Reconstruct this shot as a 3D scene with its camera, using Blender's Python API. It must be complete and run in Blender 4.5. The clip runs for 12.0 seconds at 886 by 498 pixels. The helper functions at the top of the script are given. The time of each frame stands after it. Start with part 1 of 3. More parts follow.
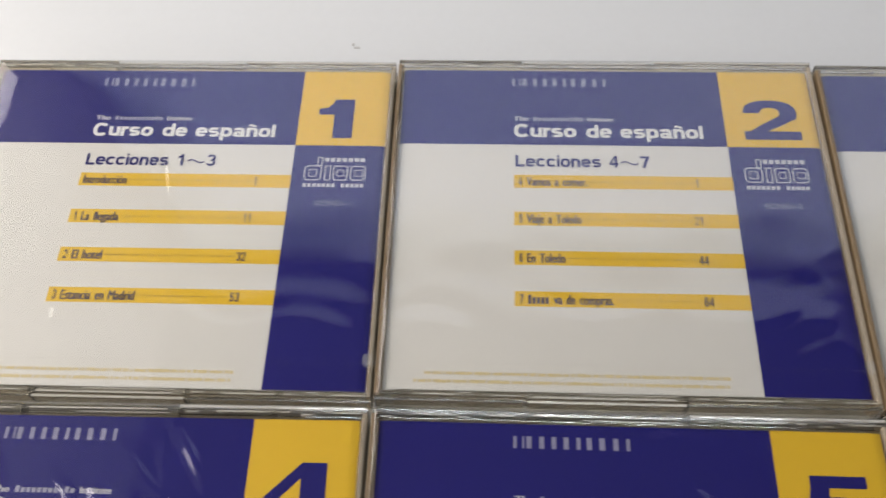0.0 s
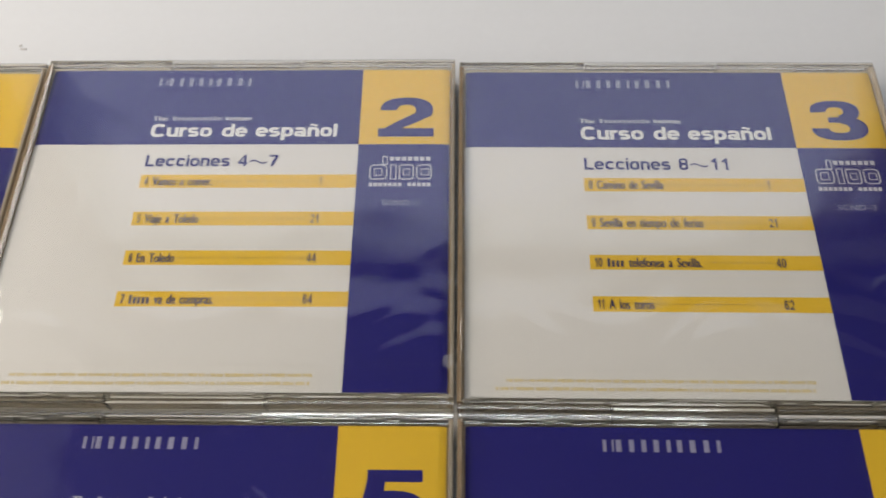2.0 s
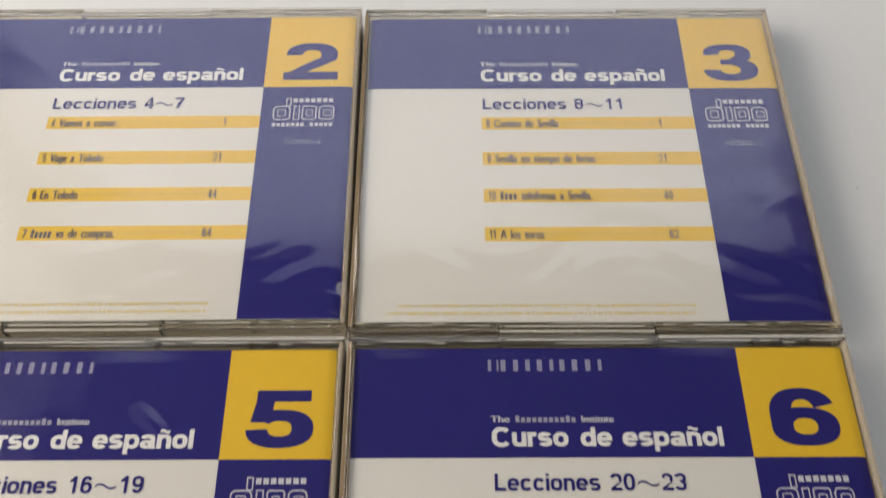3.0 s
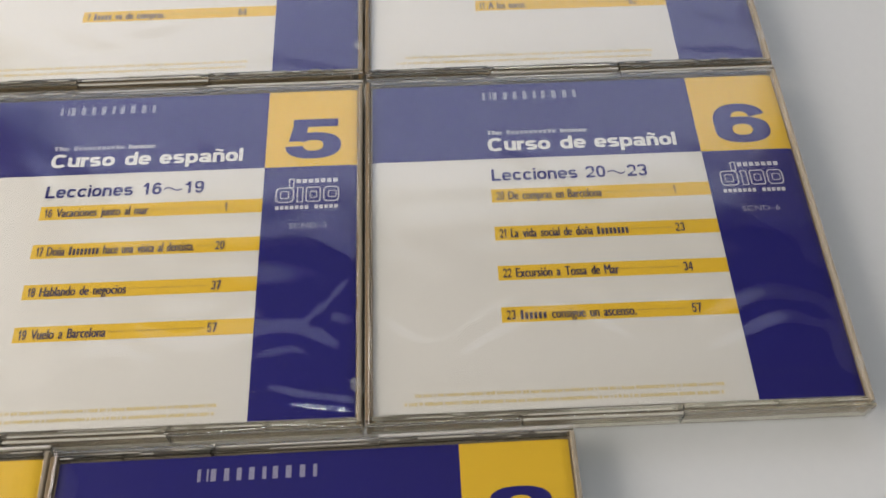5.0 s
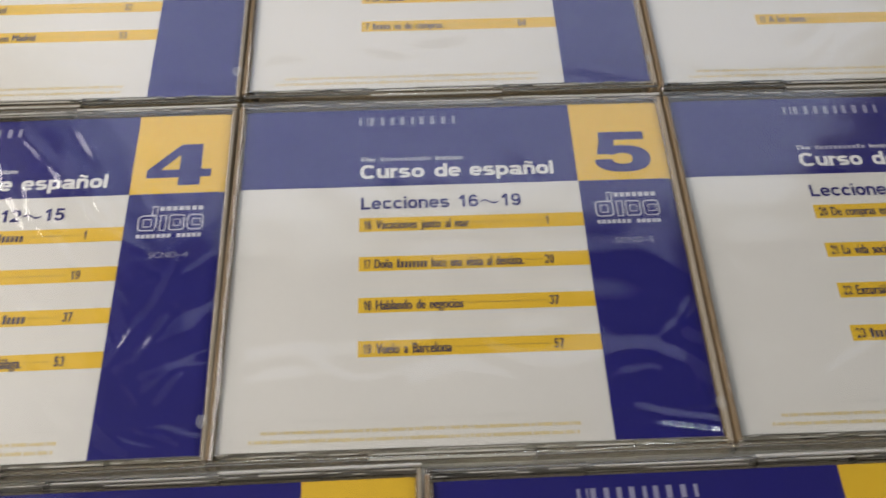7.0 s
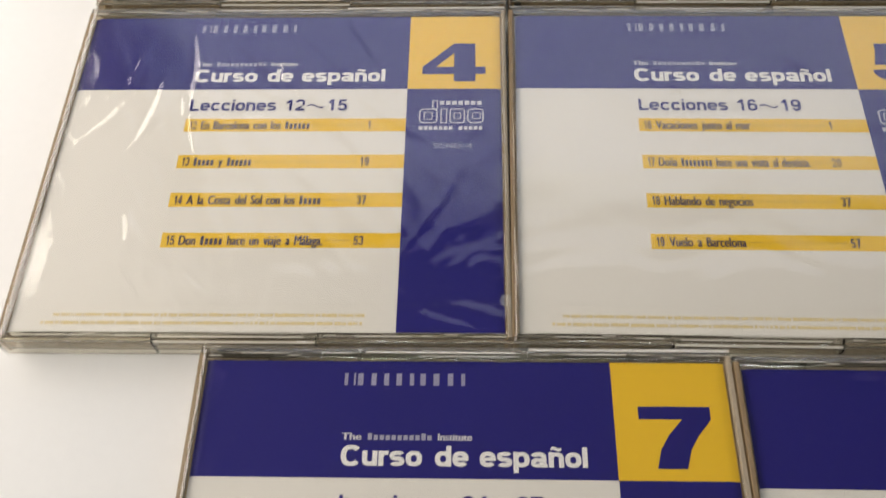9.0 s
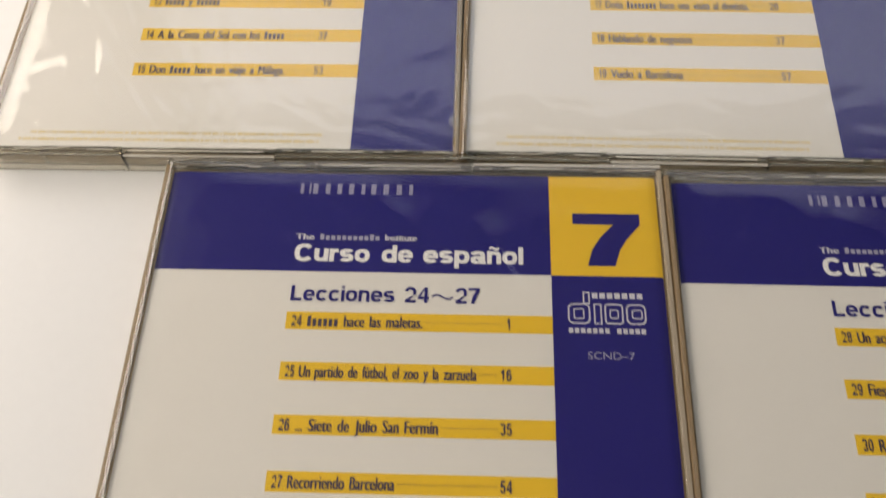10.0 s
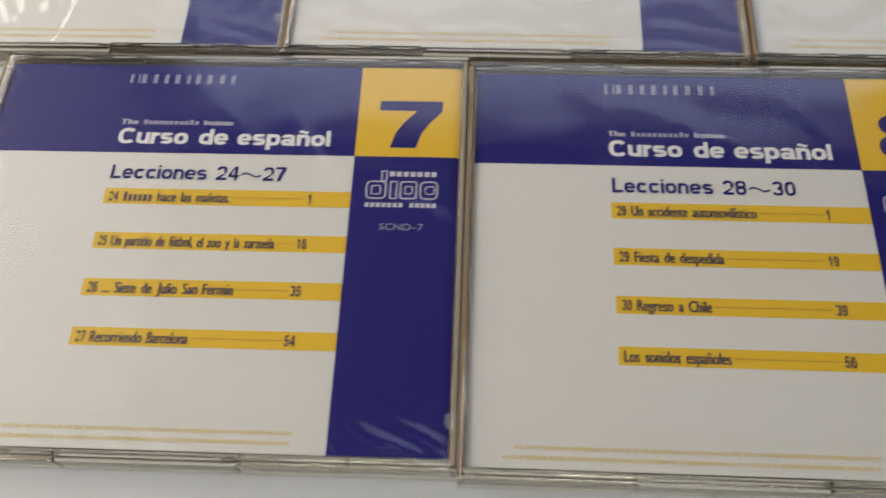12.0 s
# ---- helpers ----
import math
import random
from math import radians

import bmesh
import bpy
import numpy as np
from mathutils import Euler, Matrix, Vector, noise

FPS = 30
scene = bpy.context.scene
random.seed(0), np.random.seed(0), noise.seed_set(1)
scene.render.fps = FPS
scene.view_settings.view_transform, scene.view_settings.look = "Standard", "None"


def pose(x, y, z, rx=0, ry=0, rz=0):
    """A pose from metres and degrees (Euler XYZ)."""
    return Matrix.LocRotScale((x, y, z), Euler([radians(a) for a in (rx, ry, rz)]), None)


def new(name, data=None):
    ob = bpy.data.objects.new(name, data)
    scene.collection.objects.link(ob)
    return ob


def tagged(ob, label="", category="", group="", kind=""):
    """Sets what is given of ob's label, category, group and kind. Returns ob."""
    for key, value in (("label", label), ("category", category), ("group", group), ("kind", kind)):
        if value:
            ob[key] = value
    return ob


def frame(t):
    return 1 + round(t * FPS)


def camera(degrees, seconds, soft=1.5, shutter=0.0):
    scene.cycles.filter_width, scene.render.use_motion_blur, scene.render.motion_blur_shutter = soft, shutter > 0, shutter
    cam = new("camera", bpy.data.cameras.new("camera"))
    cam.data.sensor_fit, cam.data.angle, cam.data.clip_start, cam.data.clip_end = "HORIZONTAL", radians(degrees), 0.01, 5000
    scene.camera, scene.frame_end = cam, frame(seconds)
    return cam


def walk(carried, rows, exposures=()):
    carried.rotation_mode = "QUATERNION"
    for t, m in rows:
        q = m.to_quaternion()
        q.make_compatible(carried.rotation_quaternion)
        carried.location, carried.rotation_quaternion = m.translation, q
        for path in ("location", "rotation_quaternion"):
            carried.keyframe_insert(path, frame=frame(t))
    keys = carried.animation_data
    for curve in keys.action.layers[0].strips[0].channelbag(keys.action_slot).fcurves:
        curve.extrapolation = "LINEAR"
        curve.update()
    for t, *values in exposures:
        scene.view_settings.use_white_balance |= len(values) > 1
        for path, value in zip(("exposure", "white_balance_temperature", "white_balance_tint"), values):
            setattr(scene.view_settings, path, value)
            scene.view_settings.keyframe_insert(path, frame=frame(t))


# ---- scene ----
cam = camera(52.5, 12.0, soft=1.5, shutter=0.35)

ROWS = [
    (0.0, pose(-0.04105, -0.02250, 0.25158, 29.52, 1.64, 2.13)),
    (0.5, pose(-0.01488, -0.02143, 0.25092, 29.53, 1.30, 1.70)),
    (1.0, pose(0.01064, -0.02010, 0.25024, 29.65, 0.94, 1.33)),
    (1.5, pose(0.04129, -0.01858, 0.25216, 29.08, 0.82, 0.83)),
    (2.0, pose(0.07278, -0.02025, 0.24978, 29.40, 0.91, 0.69)),
    (2.5, pose(0.08935, -0.02397, 0.24679, 29.68, -0.16, 0.25)),
    (3.0, pose(0.09944, -0.04286, 0.24512, 29.68, 0.18, -0.24)),
    (3.5, pose(0.10071, -0.07061, 0.24181, 29.65, 0.07, -0.95)),
    (5.3, pose(0.08312, -0.15229, 0.24837, 31.20, 0.27, -2.57)),
    (5.5, pose(0.06970, -0.15292, 0.24919, 31.48, 0.27, -2.56)),
    (6.0, pose(0.03913, -0.14842, 0.24956, 31.41, -0.52, -3.10)),
    (6.5, pose(0.01525, -0.14754, 0.24521, 31.91, -0.32, -2.66)),
    (7.0, pose(-0.01238, -0.13997, 0.24313, 31.46, -0.36, -2.24)),
    (7.5, pose(-0.04196, -0.14075, 0.24306, 31.00, -0.16, -1.38)),
    (7.7, pose(-0.05128, -0.14271, 0.24246, 30.99, 0.14, -1.02)),
    (9.3, pose(-0.08219, -0.17169, 0.23093, 29.96, 1.79, 1.96)),
    (9.5, pose(-0.07603, -0.17896, 0.23207, 28.88, 1.94, 2.08)),
    (10.0, pose(-0.06449, -0.20962, 0.22435, 28.71, 1.36, 2.36)),
    (10.5, pose(-0.05666, -0.22427, 0.22521, 26.49, 1.37, 3.02)),
    (11.0, pose(-0.05420, -0.23582, 0.22323, 25.50, 1.28, 3.21)),
    (11.5, pose(-0.03515, -0.23865, 0.22870, 25.54, 1.63, 3.23)),
    (12.0, pose(-0.00675, -0.23810, 0.22561, 26.97, 1.66, 2.73)),
]
EXPOSURES = [(0.0, -0.22, 6520, 10), (1.5, -0.20, 6720, 10), (2.5, 0.00, 6780, 10), (3.5, 0.05, 7050, 10), (5.5, 0.03, 6650, 10), (6.5, -0.11, 6580, 10), (7.5, -0.20, 6480, 10),
             (9.5, -0.14, 7120, 10), (10.5, -0.22, 7200, 13), (11.2, -0.22, 6550, 10), (12.0, -0.19, 6620, 10)]
walk(cam, ROWS, EXPOSURES)

# ---- light ----
world = bpy.data.worlds.new("world")
world.use_nodes = True
world.node_tree.nodes["Background"].inputs[0].default_value = (0.82, 0.83, 1.0, 1)
world.node_tree.nodes["Background"].inputs[1].default_value = 1.1
scene.world = world

MM = 0.001
CEILING_Z = 1.65
LAMP = (0.10, -0.70, CEILING_Z - 0.10)


def area_lamp(name, m, sx, sy, watts, colour):
    data = bpy.data.lights.new(name, "AREA")
    data.shape, data.size, data.size_y, data.energy, data.color = "RECTANGLE", sx, sy, watts, colour
    ob = new(name, data)
    ob.matrix_world = m
    return ob


area_lamp("tube_light", pose(*LAMP), 1.0, 0.045, 3.2, (0.84, 0.95, 1.0))
area_lamp("window_daylight", pose(-0.745, 0.22, 0.44, 0, -90, 0), 0.66, 1.20, 16.0, (1.0, 0.92, 0.84))
# Cool fill added in the unseen opening ahead, for reflections at the top.
area_lamp("north_window_fill", pose(0.05, 0.97, 0.97, 90, 0, 180), 1.5, 1.1, 1.8, (0.58, 0.80, 1.0))


# ---- materials ----
def material(name, colour, rough=0.5, metal=0.0, gloss=0.4, grain=0.0, grain_size=400.0, bump=0.0, bump_size=800.0, tint=None, patch=8.0):
    """A painted or printed surface: colour varied at two scales, with fine relief."""
    mat = bpy.data.materials.new(name)
    mat.use_nodes = True
    nodes, links = mat.node_tree.nodes, mat.node_tree.links
    b = nodes["Principled BSDF"]
    b.inputs["Roughness"].default_value, b.inputs["Metallic"].default_value = rough, metal
    b.inputs["Specular IOR Level"].default_value = gloss
    co = nodes.new("ShaderNodeTexCoord")
    fine, broad = nodes.new("ShaderNodeTexNoise"), nodes.new("ShaderNodeTexNoise")
    fine.inputs["Scale"].default_value, broad.inputs["Scale"].default_value = grain_size, patch
    fine.inputs["Detail"].default_value = 3
    for n in (fine, broad):
        links.new(co.outputs["Object"], n.inputs["Vector"])
    add = nodes.new("ShaderNodeMath")
    add.operation = "ADD"
    links.new(fine.outputs["Fac"], add.inputs[0])
    links.new(broad.outputs["Fac"], add.inputs[1])
    ramp = nodes.new("ShaderNodeMapRange")
    ramp.inputs["From Min"].default_value, ramp.inputs["From Max"].default_value = 0.6, 1.4
    links.new(add.outputs[0], ramp.inputs["Value"])
    mix = nodes.new("ShaderNodeMix")
    mix.data_type = "RGBA"
    other = tint or tuple(c * (1 - grain) for c in colour)
    mix.inputs[6].default_value, mix.inputs[7].default_value = (*other, 1), (*colour, 1)
    links.new(ramp.outputs[0], mix.inputs[0])
    links.new(mix.outputs[2], b.inputs["Base Color"])
    if bump:
        relief = nodes.new("ShaderNodeTexNoise")
        relief.inputs["Scale"].default_value = bump_size
        links.new(co.outputs["Object"], relief.inputs["Vector"])
        bm_node = nodes.new("ShaderNodeBump")
        bm_node.inputs["Strength"].default_value, bm_node.inputs["Distance"].default_value = bump, 0.0002
        links.new(relief.outputs["Fac"], bm_node.inputs["Height"])
        links.new(bm_node.outputs[0], b.inputs["Normal"])
    return mat


def thin_film(name, gloss, rough, haze=0.0, milk=(0.85, 0.85, 0.83)):
    """A film too thin to bend light: it lets light through and mirrors some of it at its two faces."""
    mat = bpy.data.materials.new(name)
    mat.use_nodes = True
    nodes, links = mat.node_tree.nodes, mat.node_tree.links
    nodes.remove(nodes["Principled BSDF"])
    out = nodes["Material Output"]
    clear, shine, mix = nodes.new("ShaderNodeBsdfTransparent"), nodes.new("ShaderNodeBsdfGlossy"), nodes.new("ShaderNodeMixShader")
    clear.inputs[0].default_value = (0.996, 0.995, 0.99, 1)
    shine.inputs["Roughness"].default_value = rough
    facing, power, times = nodes.new("ShaderNodeLayerWeight"), nodes.new("ShaderNodeMath"), nodes.new("ShaderNodeMath")
    facing.inputs["Blend"].default_value = 0.5
    power.operation, times.operation, times.use_clamp = "POWER", "MULTIPLY_ADD", True
    power.inputs[1].default_value = 5.0
    times.inputs[1].default_value, times.inputs[2].default_value = 0.96 * min(gloss, 1), 0.04 * gloss
    links.new(facing.outputs["Facing"], power.inputs[0])
    links.new(power.outputs[0], times.inputs[0])
    links.new(times.outputs[0], mix.inputs[0])
    links.new(clear.outputs[0], mix.inputs[1])
    links.new(shine.outputs[0], mix.inputs[2])
    last = mix
    if haze:
        cloud, both = nodes.new("ShaderNodeBsdfDiffuse"), nodes.new("ShaderNodeMixShader")
        cloud.inputs[0].default_value = (*milk, 1)
        both.inputs[0].default_value = haze
        links.new(mix.outputs[0], both.inputs[1])
        links.new(cloud.outputs[0], both.inputs[2])
        last = both
    links.new(last.outputs[0], out.inputs[0])
    return mat



def solid_plastic(name, rough):
    """Clear moulded plastic thick enough to bend light, slightly smoky."""
    mat = bpy.data.materials.new(name)
    mat.use_nodes = True
    b = mat.node_tree.nodes["Principled BSDF"]
    b.inputs["Base Color"].default_value = (0.93, 0.87, 0.75, 1)
    b.inputs["Roughness"].default_value, b.inputs["IOR"].default_value = rough, 1.58
    b.inputs["Transmission Weight"].default_value = 1.0
    return mat


PAPER = material("white_card", (0.665, 0.650, 0.610), 0.5, grain=0.03, grain_size=900, bump=0.08)
BLUE = material("blue_ink", (0.0185, 0.0168, 0.160), 0.45, gloss=0.15, grain=0.10, grain_size=1500)
YELLOW = material("yellow_ink", (0.74, 0.475, 0.03), 0.45, grain=0.05, grain_size=1500)
WHITE_INK = material("white_print", (0.74, 0.735, 0.72), 0.5, grain=0.05, grain_size=1500)
PALE_INK = material("pale_lilac_print", (0.56, 0.55, 0.60), 0.5, grain=0.05, grain_size=1500)
GREY_INK = material("faint_white_print", (0.34, 0.335, 0.43), 0.5, grain=0.08, grain_size=1500)
DIM_INK = material("dim_lilac_print", (0.28, 0.275, 0.40), 0.5, grain=0.05, grain_size=1500)
DARK_INK = material("dark_blue_print", (0.06, 0.048, 0.085), 0.5, grain=0.15, grain_size=1500)
FINE_INK = material("pale_yellow_print", (0.68, 0.56, 0.29), 0.5, grain=0.15, grain_size=1500)
SPINE_CARD = material("tan_card", (0.44, 0.31, 0.16), 0.6, grain=0.20, grain_size=500, bump=0.1)
TRAY = material("grey_tray_plastic", (0.22, 0.19, 0.155), 0.35, grain=0.15, grain_size=300)
PLASTIC = thin_film("clear_polystyrene", 1.0, 0.05)
RIM_PLASTIC = solid_plastic("clear_polystyrene_edge", 0.03)
# Whitish haze paints in the glints of the clear rim.
GLINT_RIM = thin_film("polystyrene_edge_glint", 5.0, 0.06, haze=0.36, milk=(0.86, 0.82, 0.74))
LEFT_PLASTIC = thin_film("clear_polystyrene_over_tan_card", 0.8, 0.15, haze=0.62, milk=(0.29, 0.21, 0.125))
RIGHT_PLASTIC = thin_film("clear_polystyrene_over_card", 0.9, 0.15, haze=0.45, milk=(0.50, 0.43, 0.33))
FILM = thin_film("shrink_film", 1.45, 0.075)
FILM_DOUBLE = thin_film("doubled_film", 1.0, 0.12, haze=0.02)
FILM_TAB = thin_film("film_end", 1.2, 0.2, haze=0.15)
LAMINATE = material("white_laminate", (0.675, 0.685, 0.685), 0.34, grain=0.03, grain_size=300, bump=0.05, bump_size=1500, patch=3)
WALL_PAINT = material("off_white_wall_paint", (0.52, 0.51, 0.48), 0.8, grain=0.05, grain_size=60, bump=0.2, bump_size=200)
# Dark tone chosen so the film mirrors little from overhead.
CEILING_PAINT = material("unseen_dark_ceiling", (0.045, 0.038, 0.03), 0.8, grain=0.3, grain_size=40)
FLOOR_WOOD = material("brown_floor_boards", (0.28, 0.18, 0.10), 0.45, grain=0.4, grain_size=30)
LAMP_BODY = material("white_lamp_metal", (0.8, 0.8, 0.8), 0.4)
MARK = material("grey_moulding_mark", (0.55, 0.54, 0.51), 0.4)
SPECK = material("grey_speck", (0.50, 0.49, 0.47), 0.6)
WINDOW_FRAME = material("white_window_paint", (0.8, 0.8, 0.79), 0.4)
DIFFUSER = bpy.data.materials.new("lamp_diffuser")
DIFFUSER.use_nodes = True
DIFFUSER.node_tree.nodes["Principled BSDF"].inputs["Emission Color"].default_value = (0.95, 0.97, 1.0, 1)
DIFFUSER.node_tree.nodes["Principled BSDF"].inputs["Emission Strength"].default_value = 6.0


# ---- building helpers ----
def part(name, mesh, mat, parent=None, label=""):
    if not mesh.materials:
        mesh.materials.append(mat)
    ob = new(name, mesh)
    ob.parent = parent
    if label:
        ob["label"] = label
    return ob


def from_bm(name, bm, smooth=False):
    mesh = bpy.data.meshes.new(name)
    bm.normal_update()
    for f in bm.faces:
        f.smooth = smooth
    bm.to_mesh(mesh)
    bm.free()
    return mesh


def add_box(bm, x0, x1, y0, y1, z0, z1, bevel=0.0, segments=2):
    """A box in metres, its edges rounded."""
    made = bmesh.ops.create_cube(bm, size=1)["verts"]
    for v in made:
        v.co = Vector(((x0 + x1) / 2 + v.co.x * (x1 - x0), (y0 + y1) / 2 + v.co.y * (y1 - y0), (z0 + z1) / 2 + v.co.z * (z1 - z0)))
    if bevel:
        edges = list({e for v in made for e in v.link_edges})
        bmesh.ops.bevel(bm, geom=edges, offset=bevel, segments=segments, affect="EDGES", profile=0.5)


def box_mesh(name, *size, bevel=0.0):
    bm = bmesh.new()
    add_box(bm, *size, bevel=bevel)
    return from_bm(name, bm)


def box_mm(name, x0, x1, y0, y1, z0, z1, bevel=0.0):
    return box_mesh(name, x0 * MM, x1 * MM, y0 * MM, y1 * MM, z0 * MM, z1 * MM, bevel=bevel * MM)


def flat(name, polygons):
    """Thin printed shapes: polygons of (x, y) in millimetres at height z in millimetres."""
    verts, faces = [], []
    for z, points in polygons:
        faces.append(list(range(len(verts), len(verts) + len(points))))
        verts += [(x * MM, y * MM, z * MM) for x, y in points]
    mesh = bpy.data.meshes.new(name)
    mesh.from_pydata(verts, [], faces)
    mesh.update()
    return mesh


def rect(x0, x1, y0, y1):
    return [(x0, y0), (x1, y0), (x1, y1), (x0, y1)]


def ring(cx, cy, rx, ry, ix, iy, a0, a1, n=22, square=0.84):
    """Quads between an outer and an inner rounded oval, from angle a0 to a1 in degrees."""
    def at(a, u, w):
        c, d = math.cos(a), math.sin(a)
        return cx + u * math.copysign(abs(c) ** square, c), cy + w * math.copysign(abs(d) ** square, d)
    quads = []
    for k in range(n):
        a, b = (radians(a0 + (a1 - a0) * j / n) for j in (k, k + 1))
        q = [at(a, rx, ry), at(b, rx, ry), at(b, ix, iy), at(a, ix, iy)]
        quads.append(q if a1 > a0 else q[::-1])
    return quads


def outline(x0, x1, y0, y1, w):
    return [rect(x0, x1, y0, y0 + w), rect(x0, x1, y1 - w, y1), rect(x0, x0 + w, y0 + w, y1 - w), rect(x1 - w, x1, y0 + w, y1 - w)]


def rounded_outline(x0, x1, y0, y1, w, r, gap=None):
    """A hollow rounded rectangle of line width w; gap leaves the right side open."""
    def loop(inset, rr):
        pts = []
        for cx, cy, a in ((x1 - inset - rr, y1 - inset - rr, 0), (x0 + inset + rr, y1 - inset - rr, 90), (x0 + inset + rr, y0 + inset + rr, 180), (x1 - inset - rr, y0 + inset + rr, 270)):
            pts += [(cx + rr * math.cos(radians(a + k * 15)), cy + rr * math.sin(radians(a + k * 15))) for k in range(7)]
        return pts
    o, i = loop(0, r), loop(w, max(r - w, 0.05))
    n = len(o)
    return [[o[k], o[(k + 1) % n], i[(k + 1) % n], i[k]] for k in range(n) if not (gap and k == n - 1)]


# text from the built-in font
FONT_CACHE = {}


def font_geometry(body, bold):
    key = (body, bold)
    if key not in FONT_CACHE:
        data = bpy.data.curves.new("lettering", "FONT")
        data.body, data.offset, data.resolution_u = body, bold, 3
        data.fill_mode = "FRONT"
        ob = bpy.data.objects.new("lettering", data)
        scene.collection.objects.link(ob)
        dg = bpy.context.evaluated_depsgraph_get()
        mesh = bpy.data.meshes.new_from_object(ob.evaluated_get(dg))
        co = [tuple(v.co[:2]) for v in mesh.vertices]
        faces = [list(p.vertices) for p in mesh.polygons]
        bpy.data.objects.remove(ob)
        bpy.data.meshes.remove(mesh)
        bpy.data.curves.remove(data)
        FONT_CACHE[key] = (co, faces)
    return FONT_CACHE[key]


def tilde(w, y, thick, n=8):
    P = []
    for k in range(n):
        (xa, ya), (xb, yb) = ((w * j / n, y + 0.05 * math.sin(2 * math.pi * j / n)) for j in (k, k + 1))
        P.append([(xa, ya - thick / 2), (xb, yb - thick / 2), (xb, yb + thick / 2), (xa, ya + thick / 2)])
    return P


def glyph(ch, v, h):
    """A grotesque letter or figure, cap height 1, from stems of width v and bars of width h: (advance, polygons)."""
    X, W = 0.74, 0.60 + 1.1 * v
    m, top = X / 2, lambda w, a0, a1, y1, ry, n=14: ring(w / 2, y1 - ry, w / 2, ry, w / 2 - v, ry - h, a0, a1, n)

    def double(w, high, mid, upper, lower):
        uy, ly = (high - mid + h / 2) / 2, (mid + h / 2) / 2
        P = ring(w / 2, high - uy, w / 2, uy, w / 2 - v, uy - h, *upper, 14) if upper else []
        return P + (ring(w / 2, ly, w / 2, ly, w / 2 - v, ly - h, *lower, 14) if lower else [])
    if ch == "o":
        return W, top(W, 0, 360, X, m, 26)
    if ch == "c":
        return W * 0.97, top(W, 38, 322, X, m, 20)
    if ch == "e":
        return W, top(W, 0, 322, X, m, 22) + [rect(v * 0.6, W - 0.01, m - h * 0.42, m + h * 0.42)]
    if ch == "d":
        return W, top(W, 0, 360, X, m, 26) + [rect(W - v, W, 0, 1)]
    if ch == "p":
        return W, top(W, 0, 360, X, m, 26) + [rect(0, v, -0.28, X)]
    if ch == "a":
        w = W * 0.96
        return w * 1.06, top(w, 0, 165, X, 0.26) + [rect(w - v, w, 0, X - 0.26), rect(w - v, w * 1.06, 0, h * 0.7)] + ring(w * 0.44, 0.225, w * 0.44, 0.225, w * 0.44 - v, 0.225 - h * 0.9, 0, 360, 20)
    if ch in "nñ":
        w = W * 0.94
        return w, [rect(0, v, 0, X), rect(w - v, w, 0, X - 0.3)] + top(w, 0, 180, X, 0.3) + ([] if ch == "n" else [[(x + 0.16 * w, y) for x, y in q] for q in tilde(w * 0.68, 0.90, h * 0.8)])
    if ch == "u":
        w = W * 0.94
        return w, [rect(0, v, 0.3, X), rect(w - v, w, 0, X)] + ring(w / 2, 0.3, w / 2, 0.3, w / 2 - v, 0.3 - h, 180, 360, 14)
    if ch == "r":
        w = 0.30 + 0.9 * v
        return w, [rect(0, v, 0, X), rect(w * 0.80, w, X - h, X)] + ring(w * 0.80, X - 0.3, w * 0.80, 0.3, max(w * 0.80 - v, 0.02), 0.3 - h, 90, 180, 8)
    if ch == "s":
        return W * 0.93, double(W * 0.93, X, m, (28, 270), (90, -152))
    if ch == "i":
        return v, [rect(0, v, 0, X), rect(0, v, 0.85, 1)]
    if ch == "l":
        return v, [rect(0, v, 0, 1)]
    if ch == "C":
        w = W * 1.28
        return w * 0.98, ring(w / 2, 0.5, w / 2, 0.52, w / 2 - v * 1.05, 0.52 - h * 1.05, 40, 320, 26)
    if ch == "L":
        w = W * 0.96
        return w, [rect(0, v * 1.05, 0, 1), rect(0, w, 0, h * 1.05)]
    w = W * 0.96
    if ch == "0":
        return w, ring(w / 2, 0.5, w / 2, 0.5, w / 2 - v, 0.5 - h, 0, 360, 26)
    if ch == "1":
        return w * 0.80, [rect(w * 0.66 - v, w * 0.66, 0, 1), [(w * 0.06, 0.64), (w * 0.66 - v, 0.68), (w * 0.66 - v, 0.68 + h * 1.2), (w * 0.06, 0.64 + h)], [(w * 0.66 - v * 1.5, 0.72 + h), (w * 0.66 - v, 0.72), (w * 0.66 - v, 1)]]
    if ch == "2":
        return w, top(w, 172, -40, 1, 0.32) + [rect(0, w, 0, h), [(0, h * 0.9), (v * 1.35, h * 0.9), (w * 0.96, 0.52), (w * 0.80, 0.42), (w * 0.55, 0.40)]]
    if ch == "3":
        return w, double(w, 1, 0.52, (165, -90), (90, -165))
    if ch == "4":
        return w, [rect(w * 0.86 - v, w * 0.86, 0, 1), rect(0, w, 0.22, 0.22 + h), [(0, 0.22 + h), (v * 0.9, 0.22 + h), (w * 0.86 - v, 0.84), (w * 0.86 - v, 1)]]
    if ch == "5":
        return w, [rect(w * 0.14, w * 0.94, 1 - h, 1), [(w * 0.06, 0.44), (w * 0.06 + v * 0.9, 0.44), (w * 0.14 + v * 0.9, 1 - h), (w * 0.14, 1 - h)]] + ring(w / 2, 0.33, w / 2, 0.33, w / 2 - v, 0.33 - h, 146, -165, 18)
    if ch in "69":
        P = ring(w / 2, 0.33, w / 2, 0.33, w / 2 - v, 0.33 - h, 0, 360, 24) + ring(w / 2, 0.5, w / 2, 0.5, w / 2 - v, 0.5 - h, 35, 190, 14)
